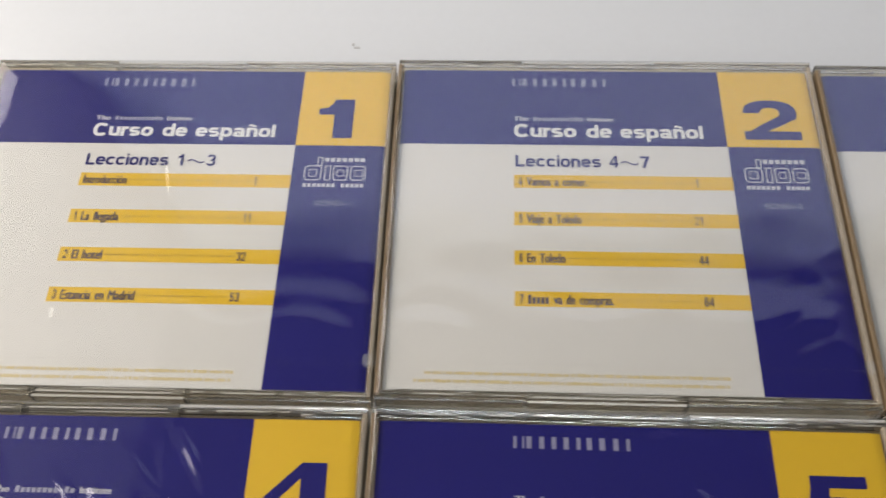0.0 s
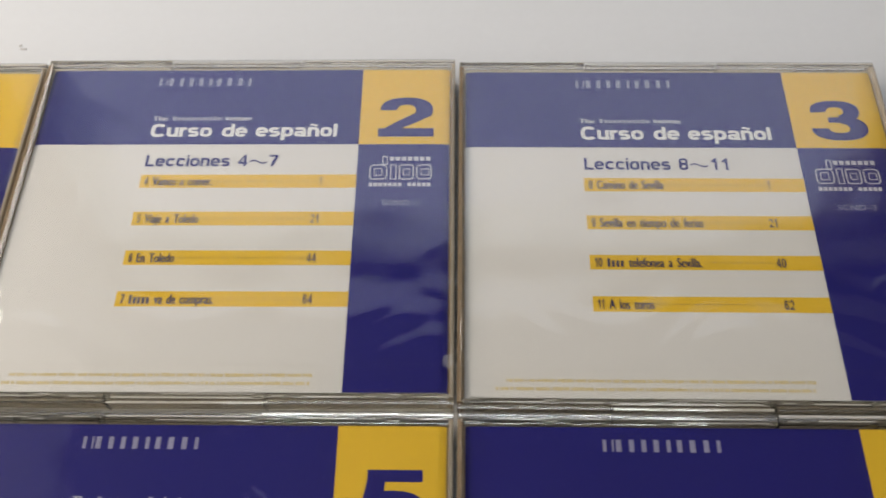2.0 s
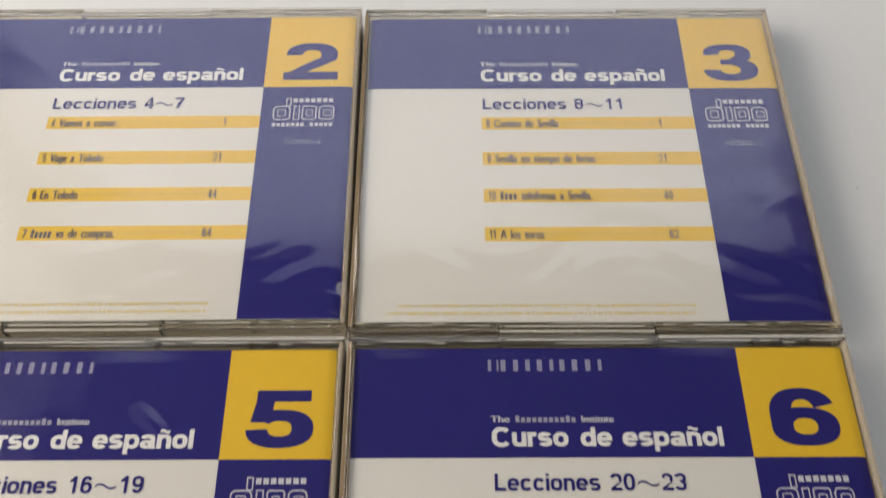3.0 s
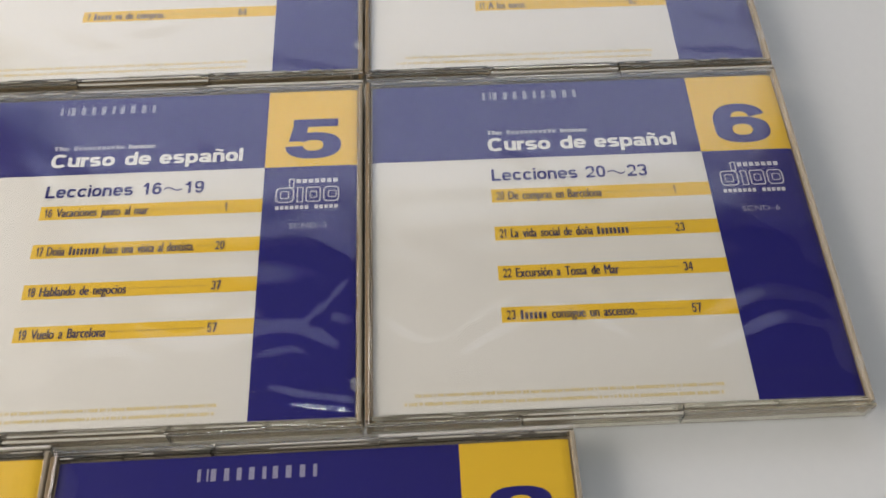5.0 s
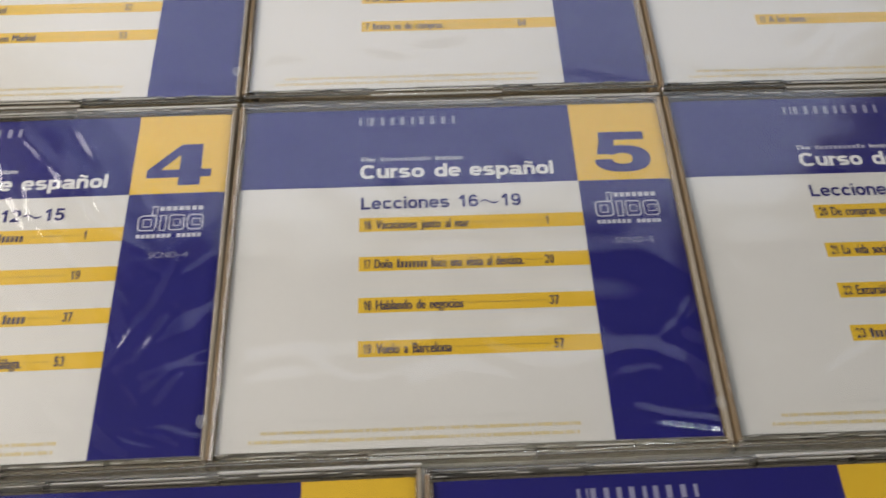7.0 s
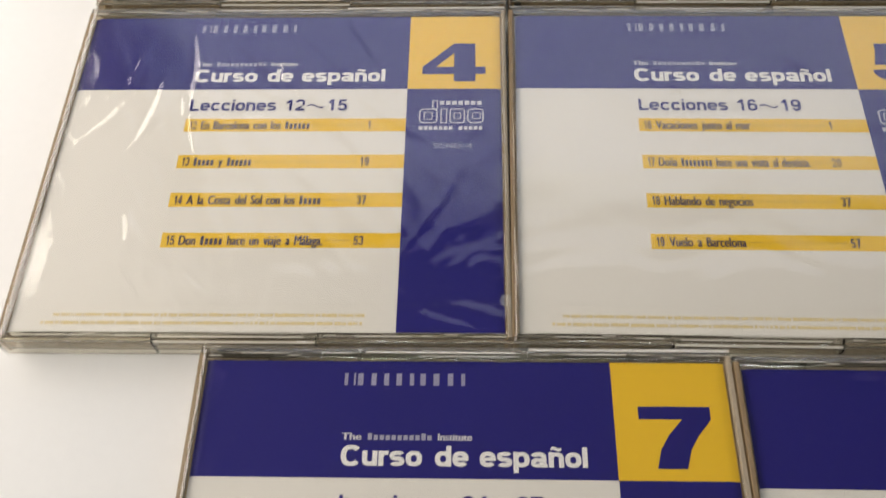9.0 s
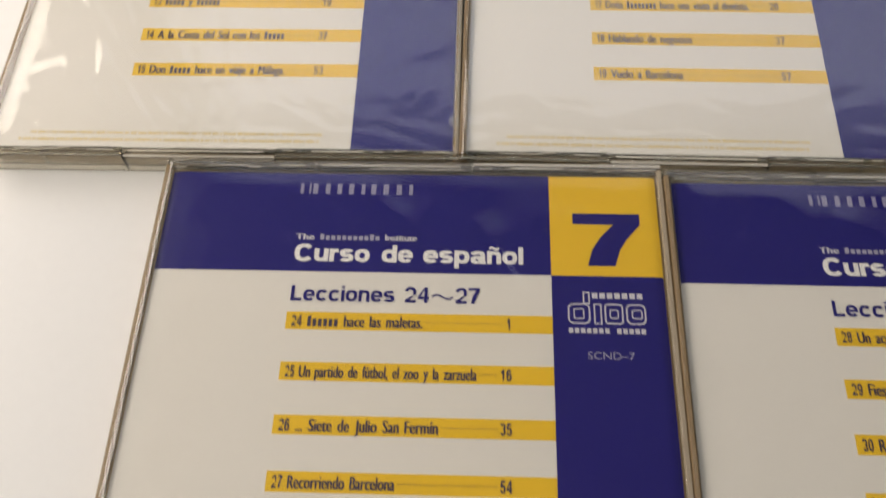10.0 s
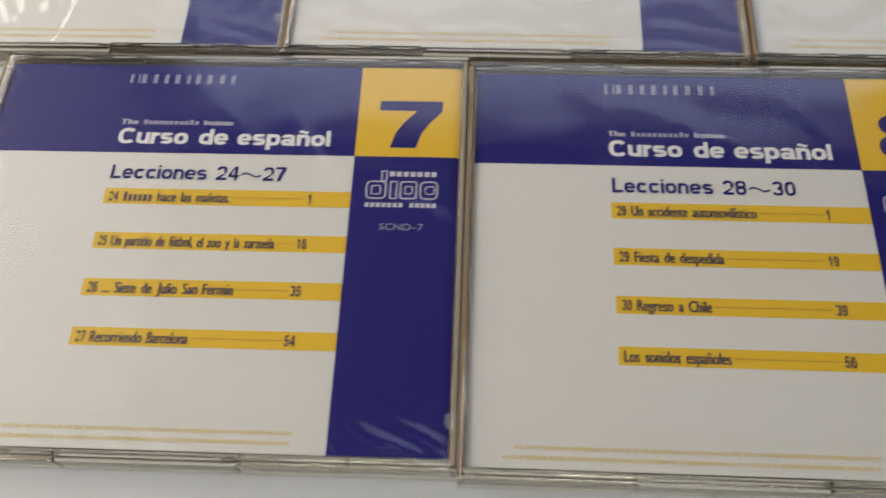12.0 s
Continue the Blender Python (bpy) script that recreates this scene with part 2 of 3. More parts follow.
        return w, P if ch == "6" else [[(w - x, 1 - y) for x, y in q] for q in P]
    if ch == "7":
        return w, [rect(0, w, 1 - h, 1), [(w * 0.20, 0), (w * 0.20 + v * 1.1, 0), (w * 0.62 + v * 0.5, 0.48), (w, 1 - h), (w - v * 1.2, 1 - h), (w * 0.38, 0.50)]]
    return w, double(w, 1, 0.52, (0, 360), (0, 360))


def print_mesh(name, pieces, z):
    """Flat print from polygons, each laid a hair above the last."""
    verts, faces = [], []
    for k, points in enumerate(pieces):
        faces.append([len(verts) + i for i in range(len(points))])
        verts += [(x * MM, y * MM, (z + 0.0005 * (k % 40)) * MM) for x, y in points]
    mesh = bpy.data.meshes.new(name)
    mesh.from_pydata(verts, [], faces)
    mesh.update()
    return mesh


def grotesque(name, body, x0, x1, base, cap, z, v, h, gap=0.12):
    """One word in the wide grotesque of the headings, fitted between x0 and x1; x1 None keeps the natural width."""
    P, x = [], 0.0
    for ch in body:
        wide, polys = glyph(ch, v, h)
        P += [[(px + x, py) for px, py in q] for q in polys]
        x += wide + gap
    sx = cap if x1 is None else (x1 - x0) / (x - gap)
    return print_mesh(name, [[(x0 + px * sx, base + py * cap) for px, py in q] for q in P], z)


def line_of_text(name, words, x0, x1, base, cap, z, bold=0.0, space=0.30):
    """One line of print from x0 to x1. A word given as a number becomes a row of that many plain bars."""
    tall = max(y for _, y in font_geometry("H", 0.0)[0])
    P, x = [], 0.0
    for word in words:
        if isinstance(word, int):
            for k in range(word):
                P.append(rect(x, x + 0.31, 0.0, tall * (0.95 if k == 0 else 0.70)))
                x += 0.47
            x += space - 0.10
        elif word.isdigit():
            for ch in word:
                wide, polys = glyph(ch, 0.26, 0.17)
                P += [[(px * 0.48 + x, py * tall) for px, py in q] for q in polys]
                x += wide * 0.48 + 0.08
            x += space - 0.08
        else:
            co, fs = font_geometry(word, 0.0)
            left, right = min(c[0] for c in co), max(c[0] for c in co)
            for f in fs:
                q = [(co[i][0] - left + x, co[i][1]) for i in f]
                P += [q] if not bold else [[(px + d, py) for px, py in q] for d in (-0.04, 0.04)]
            x += right - left + space
    sx, sy = (x1 - x0) / (x - space), cap / tall
    return print_mesh(name, [[(x0 + a * sx, base + b * sy) for a, b in q] for q in P], z)


def figures(name, body, x1, cell, base, cap, z, v, h):
    """Figures in equal cells that end at x1."""
    P = []
    for k, ch in enumerate(body):
        wide, polys = glyph(ch, v, h)
        sx = cell * 0.86 / glyph("0", v, h)[0]
        x = x1 - cell * (len(body) - k - 0.5) - wide * sx / 2
        P += [[(x + px * sx, base + py * cap) for px, py in q] for q in polys]
    return print_mesh(name, P, z)


def numeral(n):
    """A heavy, wide numeral in a unit box, as (z step, polygon) pieces."""
    P = []
    if n == 1:
        P = [rect(0.40, 0.80, 0, 1), [(0.08, 0.60), (0.40, 0.60), (0.40, 0.80), (0.08, 0.76)], [(0.26, 0.78), (0.40, 0.80), (0.40, 1.0), (0.36, 0.90)]]
    elif n == 2:
        P = ring(0.50, 0.67, 0.48, 0.33, 0.17, 0.14, 180, -28) + [[(0.93, 0.52), (0.66, 0.60), (0.30, 0.36), (0.02, 0.14), (0.40, 0.20), (0.72, 0.38)]] + [rect(0.0, 1.0, 0, 0.21)]
    elif n == 3:
        P = ring(0.48, 0.73, 0.44, 0.27, 0.15, 0.105, 185, -80) + ring(0.50, 0.30, 0.50, 0.30, 0.18, 0.115, 80, -180) + [rect(0.33, 0.60, 0.44, 0.58)]
    elif n == 4:
        P = [rect(0.50, 0.84, 0, 1), rect(0.0, 1.0, 0.19, 0.38), [(0.0, 0.38), (0.22, 0.38), (0.50, 0.74), (0.50, 1.0)]]
    elif n == 5:
        P = [rect(0.13, 0.94, 0.80, 1.0), [(0.06, 0.44), (0.36, 0.44), (0.40, 0.82), (0.13, 0.82)]] + ring(0.50, 0.33, 0.50, 0.33, 0.18, 0.135, 148, -178)
    elif n == 6:
        P = ring(0.50, 0.33, 0.50, 0.33, 0.18, 0.14, 0, 360, 36) + ring(0.50, 0.52, 0.50, 0.48, 0.18, 0.28, 200, 22)
    elif n == 7:
        P = [rect(0.0, 1.0, 0.79, 1.0), [(0.20, 0.0), (0.60, 0.0), (0.68, 0.30), (0.80, 0.52), (1.0, 0.79), (0.60, 0.79), (0.40, 0.54), (0.27, 0.30)]]
    else:
        P = ring(0.50, 0.75, 0.45, 0.25, 0.16, 0.10, 0, 360, 36) + ring(0.50, 0.29, 0.50, 0.29, 0.18, 0.115, 0, 360, 36)
    return P


# ---- the unseen room ----
def room():
    X0, X1, Y0, Y1, F, T = -0.775, 1.4, -1.4, 1.0, -0.75, 0.10
    part("floor", box_mesh("floor", X0 - T, X1 + T, Y0 - T, Y1 + T, F - T, F), FLOOR_WOOD)
    # Unseen ceiling, added dark to hold down reflections in the film.
    part("ceiling", box_mesh("ceiling", X0 - T, X1 + T, Y0 - T, Y1 + T, CEILING_Z, CEILING_Z + T), CEILING_PAINT)
    part("wall_east", box_mesh("wall_east", X1, X1 + T, Y0, Y1, F, CEILING_Z), WALL_PAINT)
    part("wall_south", box_mesh("wall_south", X0 - T, X1 + T, Y0 - T, Y0, F, CEILING_Z), WALL_PAINT)
    bm = bmesh.new()
    WY0, WY1, WZ0, WZ1 = -0.44, 0.88, 0.06, 0.82
    add_box(bm, X0 - T, X0, Y0, WY0, F, CEILING_Z)
    add_box(bm, X0 - T, X0, WY1, Y1, F, CEILING_Z)
    add_box(bm, X0 - T, X0, WY0, WY1, F, WZ0)
    add_box(bm, X0 - T, X0, WY0, WY1, WZ1, CEILING_Z)
    part("wall_west", from_bm("wall_west", bm), WALL_PAINT)
    bm = bmesh.new()
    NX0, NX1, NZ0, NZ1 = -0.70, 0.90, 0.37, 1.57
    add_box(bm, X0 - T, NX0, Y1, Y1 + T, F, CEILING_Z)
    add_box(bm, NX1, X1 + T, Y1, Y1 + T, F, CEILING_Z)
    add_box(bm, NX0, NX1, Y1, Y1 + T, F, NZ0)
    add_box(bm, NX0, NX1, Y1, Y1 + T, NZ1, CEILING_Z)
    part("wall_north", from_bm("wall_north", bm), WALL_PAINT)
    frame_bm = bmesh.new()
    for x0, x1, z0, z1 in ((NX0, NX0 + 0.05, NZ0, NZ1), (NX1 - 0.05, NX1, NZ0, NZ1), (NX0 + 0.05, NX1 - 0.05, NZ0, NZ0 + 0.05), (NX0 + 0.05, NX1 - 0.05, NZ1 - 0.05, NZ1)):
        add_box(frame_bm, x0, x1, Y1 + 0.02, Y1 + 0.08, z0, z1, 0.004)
    # Unseen window, added to give the film a bright reflection from ahead.
    window = tagged(new("unseen_window"), "wide white framed window, added unseen ahead of the table", "window", kind="structure")
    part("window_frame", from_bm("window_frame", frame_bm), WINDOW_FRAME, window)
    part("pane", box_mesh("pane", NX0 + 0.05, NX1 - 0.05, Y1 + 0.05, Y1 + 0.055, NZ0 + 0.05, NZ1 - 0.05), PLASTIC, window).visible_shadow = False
    frame_bm = bmesh.new()
    for y0, y1, z0, z1 in ((WY0, WY0 + 0.05, WZ0, WZ1), (WY1 - 0.05, WY1, WZ0, WZ1), (WY0 + 0.05, WY1 - 0.05, WZ0, WZ0 + 0.05), (WY0 + 0.05, WY1 - 0.05, WZ1 - 0.05, WZ1)):
        add_box(frame_bm, X0 - 0.08, X0 - 0.02, y0, y1, z0, z1, 0.004)
    window = tagged(new("window_1"), "white framed window with a clear pane", "window", kind="structure")
    part("window_frame", from_bm("window_frame", frame_bm), WINDOW_FRAME, window)
    part("pane", box_mesh("pane", X0 - 0.055, X0 - 0.05, WY0 + 0.05, WY1 - 0.05, WZ0 + 0.05, WZ1 - 0.05), PLASTIC, window).visible_shadow = False
    for name, what in (("floor", "brown wooden floor boards"), ("ceiling", "unseen ceiling, kept dark so the film reflects little"), ("wall_west", "plain off-white painted wall"), ("wall_east", "plain off-white painted wall"),
                       ("wall_south", "plain off-white painted wall"), ("wall_north", "plain off-white painted wall ahead")):
        tagged(bpy.data.objects[name], what, name.split("_")[0], kind="structure")


def ceiling_light():
    x, y, z = LAMP
    ob = tagged(new("ceiling_light"), "white ceiling light with a glowing fluorescent tube", "lamp")
    ob.location = (x, y, CEILING_Z)
    part("housing", box_mesh("housing", -0.60, 0.60, -0.06, 0.06, -0.05, 0, bevel=0.008), LAMP_BODY, ob)
    bm = bmesh.new()
    bmesh.ops.create_cone(bm, cap_ends=True, segments=20, radius1=0.019, radius2=0.019, depth=1.1, matrix=Matrix.Translation((0, 0, -0.07)) @ Matrix.Rotation(radians(90), 4, "Y"))
    part("tube", from_bm("tube", bm, True), DIFFUSER, ob, "glowing cool white tube")
    for s in (-1, 1):
        part("tube_holder", box_mesh("tube_holder", *sorted((s * 0.55, s * 0.58)), -0.02, 0.02, -0.095, -0.05, bevel=0.003), LAMP_BODY, ob)


def table():
    ob = tagged(new("table"), "plain white table with a smooth laminate top", "table")
    ob.location = (0, 0, -0.75)
    part("tabletop", box_mesh("tabletop", -0.68, 0.80, -0.55, 0.60, 0.722, 0.75, bevel=0.003), LAMINATE, ob)
    leg = box_mesh("leg", -0.025, 0.025, -0.025, 0.025, 0, 0.722, bevel=0.003)
    for x, y in ((-0.62, -0.49), (0.74, -0.49), (-0.62, 0.54), (0.74, 0.54)):
        part("leg", leg, LAMP_BODY, ob).location = (x, y, 0)
    for x, y, w, h in ((-0.0885, 0.2045, 0.0022, 0.0009), (-0.0900, 0.2060, 0.0010, 0.0012), (0.2345, 0.1190, 0.0007, 0.0006)):
        speck = part("speck", box_mesh("speck", -w / 2, w / 2, -h / 2, h / 2, 0, 0.0002, bevel=0.00008), SPECK, ob)
        speck.location = (x, y, 0.75)


room()
ceiling_light()
table()

# ---- the CD cases ----
HALF_W, HALF_H = 69.0, 59.0       # printed panel
BAND, COLUMN = 27.36, 39.05       # foot of the blue band, left side of the blue column
CARD_Z = 8.80
SHARED = {}


def shared(key, build):
    if key not in SHARED:
        SHARED[key] = build()
    return SHARED[key]


def dip(x):
    """How far the card curls down towards its folded sides."""
    return 0.45 * (max(0.0, abs(x) - 66.0) / 3.0) ** 2


def curled(name, x0, x1, y0, y1, z, thick=0.0):
    """A sheet that follows the card's curl, closed below when thick."""
    xs = sorted({x0, x1, *(s * (66.0 + 0.5 * k) for s in (-1, 1) for k in range(6) if x0 < s * (66.0 + 0.5 * k) < x1)})
    bm = bmesh.new()
    for level, low in ((0, False), (thick, True)):
        if low and not thick:
            continue
        lines = [[bm.verts.new((x * MM, y * MM, (z - level - dip(x)) * MM)) for x in xs] for y in (y0, y1)]
        for i in range(len(xs) - 1):
            quad = (lines[0][i], lines[0][i + 1], lines[1][i + 1], lines[1][i])
            bm.faces.new(quad[::-1] if low else quad)
    return from_bm(name, bm, True)


def lid_wall(side):
    """The notched clear edge of lid and base along the long side: two walls with tabs and slots."""
    bm = bmesh.new()
    s = side

    def bar(x0, x1, y0, y1, z0, z1, r=0.14):
        add_box(bm, x0 * MM, x1 * MM, min(s * y0, s * y1) * MM, max(s * y0, s * y1) * MM, z0 * MM, z1 * MM, r * MM)
    bar(-71.0, -28.0, 61.35, 62.5, 1.25, 9.5)
    bar(-27.6, 17.2, 61.5, 62.5, 1.25, 8.6)
    bar(17.6, 70.8, 61.35, 62.5, 1.25, 9.5)
    return from_bm("lid_wall", bm)


LIPS = ((-71.0, -28.0, 9.55), (-27.5, 17.1, 8.65), (17.6, 70.8, 9.55))
TABS = ((-70.0, -52.2, 9.6, 60.9), (-52.05, -28.2, 9.9, 61.1), (-28.0, 17.2, 9.4, 61.3), (17.35, 44.2, 9.9, 61.1), (44.35, 70.0, 9.5, 60.9))
# Thin pale bars laid where the clear rim shows glints.
GLINTS = ((-68.5, -65.0, 59.75, 0.3), (-59.8, -46.8, 60.55, 0.3), (-47.0, -43.5, 59.95, 0.4), (-38.0, -30.5, 60.65, 0.35), (-26.0, 14.0, 60.85, 0.45), (-12.0, 15.0, 59.85, 0.26),
          (19.5, 23.0, 60.35, 0.34), (28.0, 43.5, 60.5, 0.45), (46.2, 49.0, 60.45, 0.4), (52.5, 56.0, 59.9, 0.35), (60.5, 69.0, 60.5, 0.3))


def edge_bar(name, side, x0, x1, y0, y1, z0, z1, r):
    return box_mm(name, x0, x1, *sorted((side * y0, side * y1)), z0, z1, r)


def crease_lines(seed, count):
    """Curved creases of a slack film as (points, height, width): fans in the band, long sweeps below."""
    rng, lines = random.Random(seed), []
    for k in range(count):
        x, y = rng.uniform(-68, 68), rng.uniform(-58, 60)
        if y > 25:
            ang = rng.uniform(-75, -40) if x > -25 else rng.uniform(-115, -70)
        elif x > 38:
            ang = rng.uniform(25, 60)
        elif y < -38:
            ang = rng.uniform(-50, -10)
        else:
            ang = rng.uniform(-85, -55)
        bend, size = rng.uniform(-45, 45), rng.uniform(14, 42)
        pts, a = [], radians(ang)
        for j in range(14):
            pts.append((x, y))
            x, y = x + math.cos(a) * size / 13, y + math.sin(a) * size / 13
            a += radians(bend) / 13
        loose = 1.0 if pts[0][0] > 38 else 1.5 if pts[0][1] > 25 and pts[0][0] > -45 else 0.42
        lines.append((pts, loose * rng.uniform(0.14, 0.42), rng.uniform(0.9, 1.9)))
    # broad soft folds over the printed band and column
    for k in range(7):
        x, y = (rng.uniform(-60, 40), rng.uniform(34, 60)) if k < 4 else (rng.uniform(40, 60), rng.uniform(-40, 25))
        a, size, pts = radians(rng.uniform(-55, -15)), rng.uniform(25, 55), []
        for j in range(14):
            pts.append((x + math.cos(a) * size * j / 13, y + math.sin(a) * size * j / 13 + 2.0 * math.sin(j * 0.25)))
        lines.append((pts, rng.uniform(0.12, 0.38), rng.uniform(3.5, 6.5)))
    return lines


def film_mesh(seed, broad, ridge, corner, creases, skew=0.22):
    """Shrink film pulled over the case: slack waves, creases and gathered corners, with its sides folded down."""
    nx, ny = (215, 190) if creases > 20 else (150, 134)
    xs = [-71.0] + [-70.9 + 141.8 * i / (nx - 1) for i in range(nx)] + [71.0]
    ys = [-63.1] + [-63.0 + 126.0 * j / (ny - 1) for j in range(ny)] + [63.1]
    gx, gy = np.meshgrid(np.array(xs), np.array(ys))
    folds = np.zeros_like(gx)
    for pts, high, wide in crease_lines(int(seed * 100), creases):
        near, along = np.full_like(gx, 1e6), np.zeros_like(gx)
        for k in range(len(pts) - 1):
            (ax, ay), (bx, by) = pts[k], pts[k + 1]
            dx, dy = bx - ax, by - ay
            t = np.clip(((gx - ax) * dx + (gy - ay) * dy) / (dx * dx + dy * dy), 0, 1)
            d2 = (gx - ax - t * dx) ** 2 + (gy - ay - t * dy) ** 2
            along = np.where(d2 < near, (k + t) / (len(pts) - 1), along)
            near = np.minimum(near, d2)
        folds += high * np.exp(-near / wide ** 2) * np.sin(math.pi * np.clip(along, 0.04, 0.96))
    verts = []
    for j, y in enumerate(ys):
        for i, x in enumerate(xs):
            if i in (0, nx + 1) or j in (0, ny + 1):
                verts.append((x * MM, y * MM, 0.5 * MM))
                continue
            d = min(70.9 - abs(x), 63.0 - abs(y))
            h = broad * (0.5 + 0.5 * noise.noise((x * 0.022 + seed, y * 0.03 - seed, seed * 0.37)))
            h += 0.25 * broad * noise.noise((x * 0.05 - seed, y * 0.09, seed))
            u, w = 0.80 * x + 0.6 * y, -0.6 * x + 0.80 * y
            u += 9 * noise.noise((x * 0.03, y * 0.03, seed + 5))
            r = 1 - abs(noise.noise((u * 0.085 + seed, w * 0.014, seed + 2)))
            r2 = 1 - abs(noise.noise((u * 0.11 - seed, w * 0.05, seed + 8)))
            slack = 1 if ridge > 1 else 0.15 + 0.85 / (1 + math.exp((y + 26) / 5))
            h += (0.25 if ridge > 1 else 0.7) * ridge * slack * (0.42 * r ** 4 + 0.20 * r2 ** 6)
            # loose rolls across the lower third
            roll = math.exp(-((y + 40.0) / 11.0) ** 2)
            h += 1.9 * broad * roll * (0.5 + 0.5 * noise.noise((x * 0.028 + seed * 2, y * 0.14 + 2.5 * noise.noise((x * 0.03, seed, 1.0)), seed + 11)))
            foot = math.exp(-((y + 56.0) / 5.5) ** 2) * (0.2 + 0.8 / (1 + math.exp(-(x - 44) / 3.5)))
            across = skew * x + 0.97 * y + 3.5 * noise.noise((x * 0.06 + seed, y * 0.06, seed + 4))
            ripple = corner * foot * 0.24 * (1 + math.cos(across * 0.85 + seed))
            h = max(h, 0.02) * min(1, d / 9.0 + 0.02) + (ripple + folds[j, i]) * min(1, d / 2.5)
            fall = max(0.0, 1 - d / 2.2) ** 2 * 0.6
            verts.append((x * MM, y * MM, (10.32 + h - fall) * MM))
    cols = nx + 2
    faces = [(j * cols + i, j * cols + i + 1, (j + 1) * cols + i + 1, (j + 1) * cols + i) for j in range(ny + 1) for i in range(nx + 1)]
    mesh = bpy.data.meshes.new("shrink_wrap")
    mesh.from_pydata(verts, [], faces)
    mesh.polygons.foreach_set("use_smooth", [True] * len(faces))
    mesh.update()
    return mesh


def tab_mesh():
    pts = [(1.5 * math.cos(radians(a)), 2.1 * math.sin(radians(a)) * (1 + 0.15 * math.sin(3 * radians(a)))) for a in range(0, 360, 20)]
    bm = bmesh.new()
    top = [bm.verts.new((x * MM, y * MM, 0.15 * MM * math.cos(x))) for x, y in pts]
    bm.faces.new(top)
    return from_bm("film_end", bm, True)


def logo_shapes():
    """The round-cornered mark in plain outlined shapes, with bars over and under it."""
    z, P = CARD_Z + 0.12, []
    P += rounded_outline(43.1, 49.0, 13.3, 19.2, 0.42, 1.6)
    P += rounded_outline(44.6, 47.4, 14.7, 17.8, 0.32, 0.6)
    P += outline(47.2, 49.0, 19.0, 22.6, 0.36)
    P += outline(49.9, 52.0, 13.3, 19.2, 0.36)
    P += rounded_outline(52.7, 57.6, 13.3, 19.2, 0.42, 1.0)
    P += rounded_outline(54.0, 56.4, 14.9, 17.6, 0.32, 0.6)
    P += rounded_outline(58.3, 63.5, 13.3, 19.2, 0.42, 1.6)
    P += rounded_outline(59.8, 62.6, 14.9, 17.6, 0.32, 0.6)
    x = 49.6
    for k in range(7):
        P.append(rect(x, x + 1.45, 20.7, 22.3))
        x += 1.97
    x = 43.2
    for k in range(13):
        if k != 7:
            P.append(rect(x, x + 1.15, 10.7, 12.1))
        x += 1.56
    return flat("logo", [(z, p) for p in P])


def brand_shapes():
    """A row of plain slim blocks in place of the brand's name."""
    P, x = [], -31.4
    for wide in (2.0, 0.6, 3.1, 2.9, 2.8, 3.1, 2.3, 3.0, 3.3, 3.1, 2.2):
        P.append(rect(x, x + max(wide * 0.46, 0.5), 52.1, 55.5))
        x += wide + 0.48
    return flat("brand_mark", [(CARD_Z + 0.12, p) for p in P])


def institute_bars():
    """Small bars in place of the name between the two small words."""
    return flat("small_print_bars", [(CARD_Z + 0.12, rect(-24.3 + 1.53 * k, -23.2 + 1.53 * k, 37.2, 39.0 if k in (0, 9) else 38.5)) for k in range(11)])


def fine_print():
    rng, P = random.Random(4), []
    for y, x in ((-53.8, -57.2), (-56.3, -60.2)):
        while x < 29.5:
            w = rng.uniform(0.3, 0.85)
            P.append(rect(x, min(x + w, 30.2), y - rng.uniform(0.42, 0.62), y + rng.uniform(0.36, 0.62)))
            x += w + rng.choice((0.10, 0.14, 0.16, 0.20, 0.55))
    return flat("fine_print", [(CARD_Z + 0.04, p) for p in P])


def wave():
    P, n = [], 16
    for k in range(n):
        a, b = k / n, (k + 1) / n
        ya, yb = (20.35 + 0.58 * math.sin(2 * math.pi * t) for t in (a, b))
        P.append([(5.7 * a, ya - 0.27), (5.7 * b, yb - 0.27), (5.7 * b, yb + 0.27), (5.7 * a, ya + 0.27)])
    return flat("wave_sign", [(CARD_Z + 0.12, p) for p in P])


